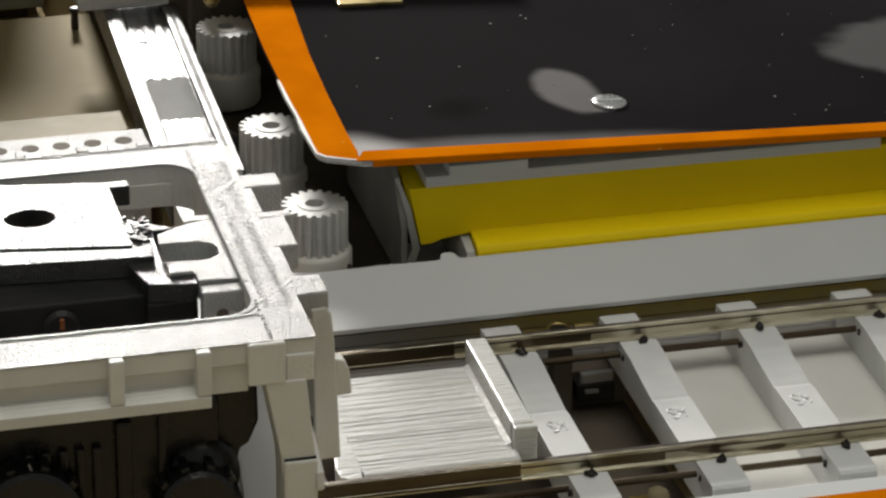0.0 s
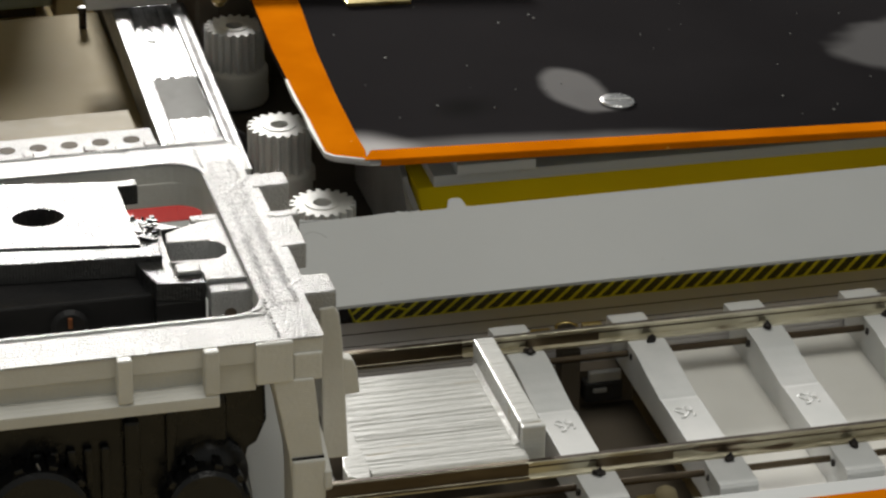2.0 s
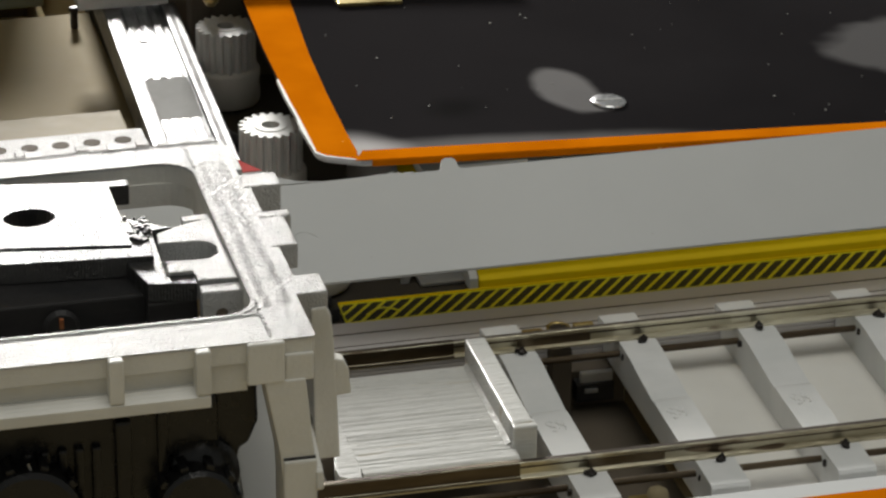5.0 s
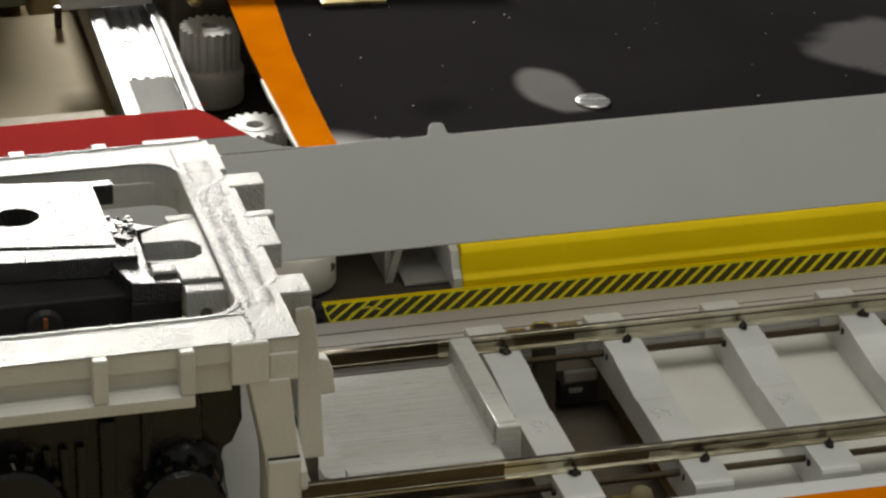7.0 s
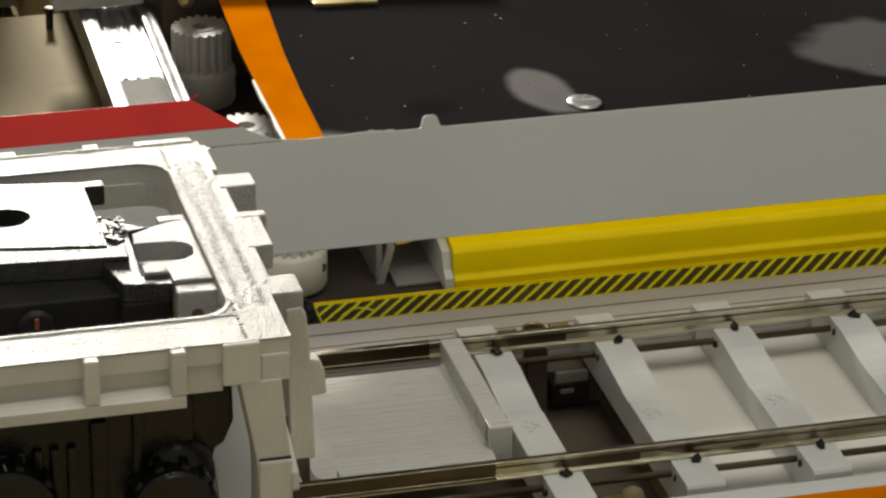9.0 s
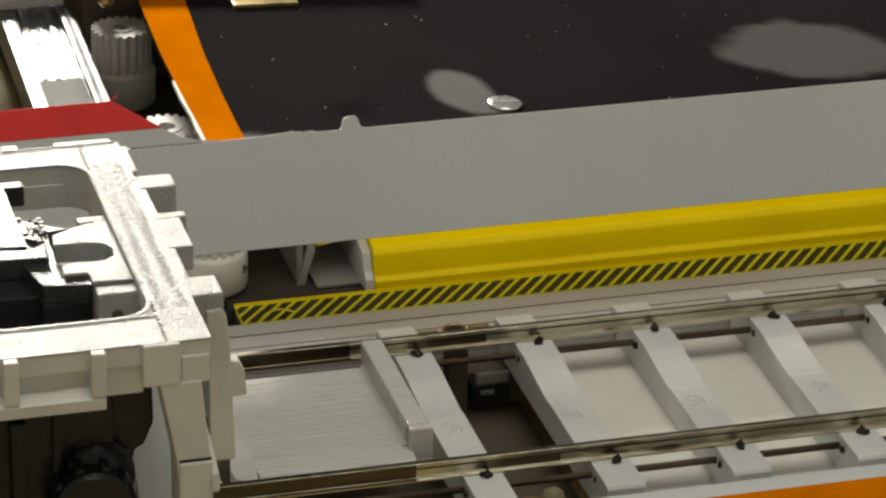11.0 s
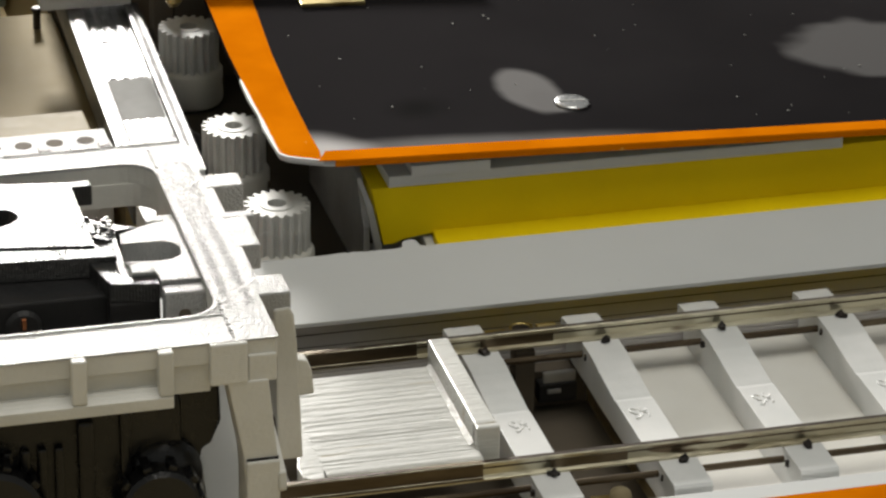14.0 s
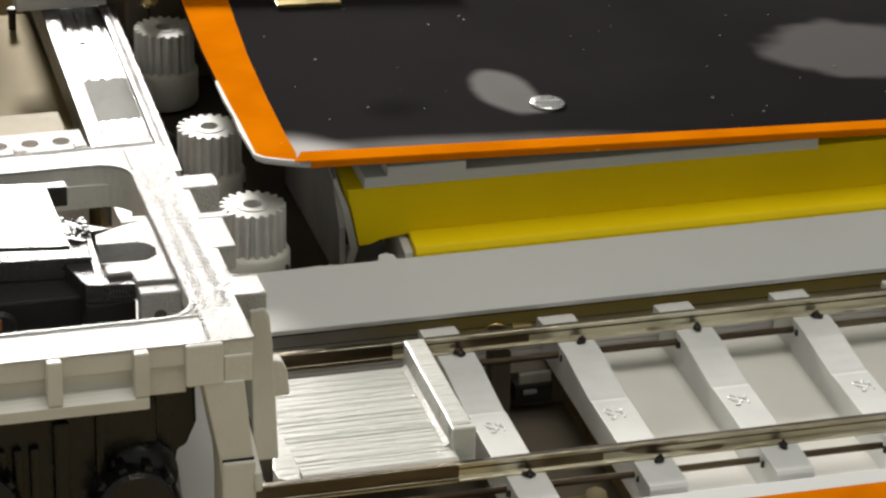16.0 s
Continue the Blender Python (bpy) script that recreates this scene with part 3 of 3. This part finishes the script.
part("mount", block(-160, -100, -66, -40, -7, 6, 0.5), BLACK, motor)

# ---- gears ----
def gear_outline(teeth, root, tip, phase=0.0):
    pts = []
    for k in range(teeth):
        for f, r in ((0.0, root), (0.22, root), (0.36, tip - 0.12), (0.44, tip), (0.66, tip), (0.74, tip - 0.12), (0.88, root)):
            a = 2 * math.pi * (k + f) / teeth + phase
            pts.append((r * math.cos(a), r * math.sin(a)))
    return pts


pulley = thing("pulley_gear", "grey-white nylon gear on a cream hub", "gear", "gears in a row")
teeth_pts = gear_outline(20, 5.25, 6.25)
bore = [(1.75 * math.cos(2 * math.pi * k / len(teeth_pts)), 1.75 * math.sin(2 * math.pi * k / len(teeth_pts))) for k in range(len(teeth_pts))]
wheel = part("toothed_wheel", ring(teeth_pts, bore, 8.4, 17.0), GEAR_MAT, pulley)
collar = part("collar", ring([(3.3 * math.cos(2 * math.pi * k / 40), 3.3 * math.sin(2 * math.pi * k / 40)) for k in range(40)],
                             [(1.8 * math.cos(2 * math.pi * k / 40), 1.8 * math.sin(2 * math.pi * k / 40)) for k in range(40)], 17.0, 17.14), GEAR_MAT, wheel)
part("shaft", rod(bmesh.new(), (0, 0, 5), (0, 0, 14.2), 1.6, 20), TIN, pulley, "dull steel shaft")
hub = part("hub", turned([(5.0, 0), (6.6, 0.5), (7.0, 1.2), (7.0, 7.6), (6.5, 8.4), (5.0, 8.6)], 48), HUB_MAT, pulley, "cream nylon hub", True)
part("set_screw_hole", rod(bmesh.new(), (5.0, -4.85, 5.2), (5.05, -4.95, 5.2), 0.9), BROWN, hub)
pulley.matrix_basis = pose(-27.4 * MM, 47.6 * MM, -6.2 * MM, 0, 0, 4)
copy_thing(pulley, pose(-28.0 * MM, 84.6 * MM, -6.2 * MM, 0, 0, 13))
copy_thing(pulley, pose(-26.8 * MM, 136.6 * MM, -6.2 * MM, 0, 0, 23))
knob = thing("plastic_knob", "small glossy black knob behind the gears", "knob")
part("ball", turned([(0.8, -6.2), (2.4, -5), (3.2, -2.5), (2.6, 0.5), (1.2, 1.6)], 24, -33.5, 104.5), BLACK, knob, "", True)

# ---- yellow beam and hazard strip ----
beam = thing("yellow_beam", "yellow painted stepped beam behind the track", "beam")
part("lower_flange", prism([(38.3, -6.3), (38.3, -4.2), (39.3, -3.4), (40.0, 0.8), (40.9, 1.9), (46, 3.0), (46, -6.3)], 2.2, 200, "x", 0.35), YELLOW, beam)
part("upper_face", prism([(-9.7, 12.6), (-9.2, 10.0), (-7.3, 0.8), (-5.2, 0.9), (-3.4, 1.6), (0.2, 2.1), (3.2, 2.4), (200, 2.4), (200, 12.4)], 46.0, 62, "y", 0.15), YELLOW, beam)
part("lower_back", block(3.0, 200, 46.2, 61.5, -6.3, 2.3), YELLOW, beam)
part("end_bracket", prism([(38.4, -6.2), (58, -6.2), (58, 1.6), (45.6, 1.6), (41.6, 0.6), (40.2, -2.6), (38.6, -3.8)], 0.4, 2.1, "x", 0.2), SHEET, beam, "grey-white plastic end bracket")
part("end_cap", prism([(45.4, -6.2), (92, -6.2), (92, 15.5), (58, 15.8), (52, 12.5), (45.8, 5)], -11.2, -10.0, "x", 0.2), TIN, beam, "bent dull tin end cap")
part("cap_flange", prism([(-11.4, -6.3), (-9.9, -6.3), (-7.9, 1.0), (-9.8, 9.7), (-12.2, 16.0), (-12.9, 15.8), (-11.1, 9.8), (-9.3, 1.1)], 44.4, 45.4, "y", 0.1), TIN, beam, "bright bent flange")
part("inner_floor", block(-8.2, 1.4, 42, 60, -6.2, -5.4, 0.2), TIN, beam)

hazard = thing("hazard_strip", "yellow and black striped warning strip", "warning strip")
HY0, HY1 = 30.3, 38.15
part("tape", prism(rounded(-25.2, 200, HY0 - 0.1, HY1, 0.9, 4), -6.36, -5.9, "z"), TAPE_YELLOW, hazard)
part("edge_wire", rod(bmesh.new(), (-25.0, HY1 - 0.1, -5.75), (200, HY1 - 0.1, -5.75), 0.22), YELLOW, hazard)
SH = 5.75
stripe_mesh = to_mesh("stripe", prism([(0, HY0 + 0.2), (1.8, HY0 + 0.2), (1.8 + SH, HY1 - 0.9), (SH, HY1 - 0.9)], -5.9, -5.84, "z"), TAPE_BLACK)
x = -21.58
while x < 160:
    s = new("stripe", stripe_mesh)
    s.parent = hazard
    s.location = (x * MM, 0, 0)
    x += 2.72
for x0 in (-29.74, -27.02, -24.3):
    # stripes cut off by the strip's rounded end
    low, high = max(0.0, (-24.9 - x0 - 1.8) / SH), max(0.0, (-24.9 - x0) / SH)
    y0, dy = HY0 + 0.2, HY1 - HY0 - 1.1
    cut = [(x0 + 1.8 + SH * low, y0 + dy * low), (x0 + 1.8 + SH, y0 + dy), (x0 + SH, y0 + dy), (x0 + SH * high, y0 + dy * high)]
    part("stripe", prism(cut, -5.9, -5.84, "z"), TAPE_BLACK, hazard)
scuff = bmesh.new()
arc = [(-21.0 + 0.95 * k, 32.0 + 2.6 * math.sin(0.42 * k), -5.78) for k in range(8)]
for a, b in zip(arc, arc[1:]):
    rod(scuff, a, b, 0.22, 6)
part("torn_edge", scuff, TAPE_YELLOW, hazard, "torn yellow sliver of tape")
stop_block = thing("black_stop", "small black plastic stop beside the strip", "stop block")
part("block", block(-29.6, -26.0, 31.4, 35.5, -6.0, -3.4, 0.4), BLACK, stop_block)
part("stub", block(-28.8, -27.4, 32.4, 33.4, -3.4, -1.8, 0.2), BLACK, stop_block)

# ---- black panel ----
panel = thing("cover_board", "black board edged with orange tape and a screw", "panel")
panel.matrix_basis = pose(-27.0 * MM, 42.4 * MM, 20.3 * MM, 0, 2.2, 0.0)
sheet = [(0.0, 4.6), (1.4, 2.9), (7.6, 0.3), (11, 0), (190, 0), (190, 150), (4.6, 150), (1.6, 84), (0.3, 55), (0.0, 34)]
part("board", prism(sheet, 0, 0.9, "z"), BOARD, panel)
part("card_backing", prism([(x + 0.1, y - 0.15) for x, y in sheet], -0.22, -0.02, "z"), SHEET, panel, "white card backing")
part("side_tape", prism([(0.1, 4.7), (1.5, 3.0), (7.0, 0.6), (7.6, 4.4), (7.5, 13), (7.9, 31.6), (8.8, 52.5), (11.0, 81), (16, 150), (4.7, 150), (1.7, 84), (0.4, 55), (0.1, 34)], 0.9, 1.02, "z"), ORANGE, panel, "orange edging tape")
part("front_tape", prism([(6.4, 0.1), (11, -0.1), (190, -0.1), (190, 3.5), (90, 3.7), (8.6, 4.3)], 0.9, 1.08, "z"), ORANGE, panel, "orange edging tape")
part("front_tape_fold", block(9.5, 190, -0.3, 0.0, -0.3, 1.0, 0.1), ORANGE, panel)
part("chipped_edge", prism([(-0.45, 9), (-0.3, 4.4), (1.2, 2.6), (7.4, 0.1), (7.5, 0.4), (1.5, 3.0), (0.1, 4.8), (0.25, 20), (0.15, 27), (0.2, 40), (-0.2, 40), (-0.5, 31), (-0.3, 22), (-0.65, 16)], 0.25, 1.03, "z"), SHEET, panel, "pale chipped edge")
screw = part("screw", turned([(2.6, 0.88), (3.3, 0.92), (3.5, 1.15), (3.1, 1.45), (1.4, 1.55)], 32, 61.0, 20.4), SCREW_MAT, panel, "bright zinc screw", True)
part("screw_slot", block(58.5, 63.5, 20.05, 20.75, 1.4, 1.62), TIN, screw)
rng = random.Random(5)
dust = bmesh.new()
for k in range(34):
    x, y, r = rng.uniform(12, 130), rng.uniform(6, 76), rng.choice((0.1, 0.12, 0.14, 0.2))
    add_box(dust, x - r, x + r, y - r * 1.4, y + r * 1.4, 0.9, 0.9 + r * 0.8)
tagged(part("dust_fleck", dust, PATCH, panel), kind="stuff")
tag = part("brass_tag", block(20, 33.4, 75.6, 84, 0.9, 1.8, 0.2), BRASS, panel, "brass tag")
spacer = thing("white_spacer", "thin white foam spacers under the board", "spacer")
part("long_strip", block(0, 90, 0, 14, 0, 2.2, 0.2), SHEET, spacer)
part("short_strip", block(4.2, 19.4, -1.0, 10, 2.35, 4.5, 0.2), SHEET, spacer)
spacer.matrix_basis = pose(-6.6 * MM, 45.3 * MM, 12.85 * MM, 0, 0.45, 0)

# ---- back left corner ----
alu = thing("aluminium_profile", "scuffed bright aluminium profile beam", "metal profile")
part("web", block(-48.6, -34.6, 80, 320, -6.4, 2.6, 0.2), ALU, alu)
alu.matrix_basis = Matrix.Translation(Vector((-42, 93, 0)) * MM) @ pose(0, 0, 0, 0, 0, -1.5) @ Matrix.Translation(Vector((42, -93, 0)) * MM)
for x0, x1 in ((-49.6, -46.3), (-37.0, -33.8)):
    part("flange", block(x0, x1, 80, 320, 2.6, 4.2, 0.3), ALU, alu)
for x0 in (-45.4, -42.6, -39.8):
    part("ridge", block(x0, x0 + 1.3, 131, 320, 2.6, 2.95, 0.12), ALU, alu)
part("end_plate", block(-46.2, -37.1, 80, 108, 2.6, 3.6, 0.3), ALU, alu)
part("label_patch", block(-46.2, -37.1, 108.3, 130.6, 2.6, 2.9, 0.05), PATCH, alu, "dull grey patch")
part("bolt", turned([(1.2, 2.6), (1.2, 2.8), (0.9, 2.95)], 14, -43.0, 152), TIN, alu)
part("bolt", turned([(1.3, 2.6), (1.3, 4.8), (0.7, 5.2)], 14, -33.0, 137), SCREW_MAT, alu)

strip = thing("perforated_strip", "white perforated metal strip", "metal strip")
part("bar", block(-150, -49.9, 97.5, 106.5, -40, 3.0, 0.2), PRINT_TOP, strip)
for k in range(9):
    hx = -54.5 - k * 6.2
    part("hole", turned([(1.75, 3.0), (1.75, 3.05), (1.4, 3.06)], 18, hx, 101.4), BROWN, strip, "dark hole")
for k in range(6):
    part("tooth", block(-52.5 - k * 12, -50.0 - k * 12, 96.6, 99.0, 2.6, 3.7, 0.2), PRINT_TOP, strip)
tagged(part("side_board", block(-420, -46.0, 131, 199, -40, -9, 0.4), SHADE_TAN), "tan board beside the aluminium profile", "board", kind="structure")
cream = thing("cream_board", "stained cream wooden board edge", "board")
part("board", block(-160, -50.4, 112, 130, -40, -3.0, 0.4), CREAM, cream)
# only its low front is known; the height is added to shade side_board
bar = thing("green_cabinet", "pale green metal cabinet behind the tan board, made tall to shade it", "cabinet")
part("body", block(-420, -47, 266, 330, -34, 60, 0.8), GREEN, bar)
part("plinth", block(-410, -50, 276, 325, -40, -34), BROWN, bar)
peg = thing("dark_peg", "short dark metal peg on the tan board", "peg")
part("pin", rod(bmesh.new(), (-50.6, 190.5, -9.0), (-50.6, 190.5, -4.6), 0.85, 12), PIN_MAT, peg)
part("head", turned([(0.9, -5.0), (1.2, -4.8), (1.2, -4.2), (0.8, -4.0)], 14, -50.6, 190.5), PIN_MAT, peg)
white_bar = thing("white_cross_bar", "glossy white bar across the profile", "crossbar")
part("bar", prism([(167.0, 4.4), (176, 4.4), (176, 10.0), (171.0, 10.0), (167.3, 6.0)], -53, -33.5, "x", 0.3), SHEET, white_bar)
# this upright is added out of view, to keep lamp light off the back gear
part("upright", block(-33.4, -27.6, 168, 172, -6.4, 29, 0.4), BROWN, white_bar, "unseen upright added to shade the back gear")
part("rail", block(-33.4, 30, 128, 133, 21.6, 24.6, 0.4), GREEN, white_bar, "thin green-grey rail over the board")
part("screw", turned([(1.0, 18.4), (1.7, 19.5), (1.3, 21.3)], 16, -31.0, 130.0), BRASS, white_bar, "brass screw")
# added upright and under-board arm that block the desk lamp from the back gear
bracket = thing("dark_bracket", "dark upright added beside the profile to shade the back gear", "bracket")
part("plate", block(-31.8, -27.6, 149, 155, -6.4, 31, 0.4), BROWN, bracket)
part("arm", block(-27.5, -8, 149, 155, -6.4, 18.6, 0.4), BROWN, bracket)
post_white = thing("white_block", "small white printed block behind the carriage", "block")
part("block", block(-50.6, -46.4, 58, 67.5, -6.4, 5, 0.3), SHEET, post_white)

# ---- moving flap ----
flap = thing("lifting_flap", "grey-white lifting flap plate with a red-topped end", "flap")
part("plate", prism([(-160, 0), (200, 0), (200, 20.1), (-2.1, 20.1), (-3.0, 20.3), (-3.5, 22.0), (-4.1, 22.4), (-5.5, 22.4), (-6.1, 22.0), (-6.6, 20.3), (-7.2, 20.1), (-16.5, 20.1), (-17.5, 20.45),
                     (-21.5, 20.2), (-34.0, 20.0), (-160, 20.0)], -0.95, 0, "z", 0.14), SHEET, flap)
part("raised_end", prism([(-160, 20.25), (-45.5, 20.3), (-38, 20.2), (-29.0, 20.15), (-33.2, 20.6), (-36.0, 21.5), (-39.4, 23.3), (-160, 23.3)], -0.95, -0.05, "z", 0.06), SHEET, flap)
part("red_end", prism([(-160, 23.35), (-39.3, 23.35), (-48.0, 28.95), (-160, 28.95)], -0.9, 0.02, "z", 0.06), RED, flap, "red taped top edge")
part("red_fold", prism([(-56, 23.5), (-52.6, 23.5), (-52.6, 27.9), (-56, 28.4)], 0.02, 0.12, "z"), RED, flap)

curl = [(-48.6 + 0.1 * k + 1.5 * math.sin(0.33 * k), 28.9 + 0.9 * math.sin(0.26 * k), 0.1) for k in range(15)]
thread = bmesh.new()
for a, b in zip(curl, curl[1:]):
    rod(thread, a, b, 0.06, 5)
part("loose_thread", thread, RED, flap, "stray red thread")
nick = bmesh.new()
for k in range(9):
    add_box(nick, -18.6 + 0.75 * k, -17.7 + 0.75 * k, 20.0, 20.25 + 0.28 * math.sin(0.5 * k) ** 2 + 0.12 * (k % 2), -0.7, -0.2, 0.05)
part("torn_edge", nick, SHEET, flap, "torn paper burr on the edge")


def motions():
    # lift height, tilt in degrees, then the hinge edge's place in y and z
    level = [(0, 6, 14, 1.24), (21, 8.6, 14.6, 2.0), (65, 17.6, 16, 3.6), (92, 25.6, 16.8, 4.6), (109, 29.2, 17.3, 5.8), (133, 33.6, 18.1, 7.5),
             (150, 38.6, 18.6, 8.2), (181, 48, 19.5, 9.5), (218, 57, 20.7, 12.4), (228, 62, 21, 13.7)]
    keys = [(0, 0), (0.7, 1), (1, 21), (1.25, 46), (1.5, 65), (2, 92), (2.5, 102), (3, 109), (3.5, 133), (4, 150), (4.2, 152), (6.3, 183),
            (6.5, 196), (6.8, 213), (7, 218), (7.5, 222), (8, 227), (8.2, 228), (10.3, 228), (11.7, 228), (12, 223), (12.2, 194), (12.4, 170),
            (12.5, 145), (12.6, 116), (12.8, 101), (13, 100), (13.3, 92), (13.6, 84), (13.9, 42), (14.2, 3), (14.4, 0), (16, 0)]
    lift = [r[0] for r in level]
    walk(flap, [(t, pose(0, float(np.interp(b, lift, [r[2] for r in level])) * MM, float(np.interp(b, lift, [r[3] for r in level])) * MM,
                         float(np.interp(b, lift, [r[1] for r in level])))) for t, b in keys])


motions()
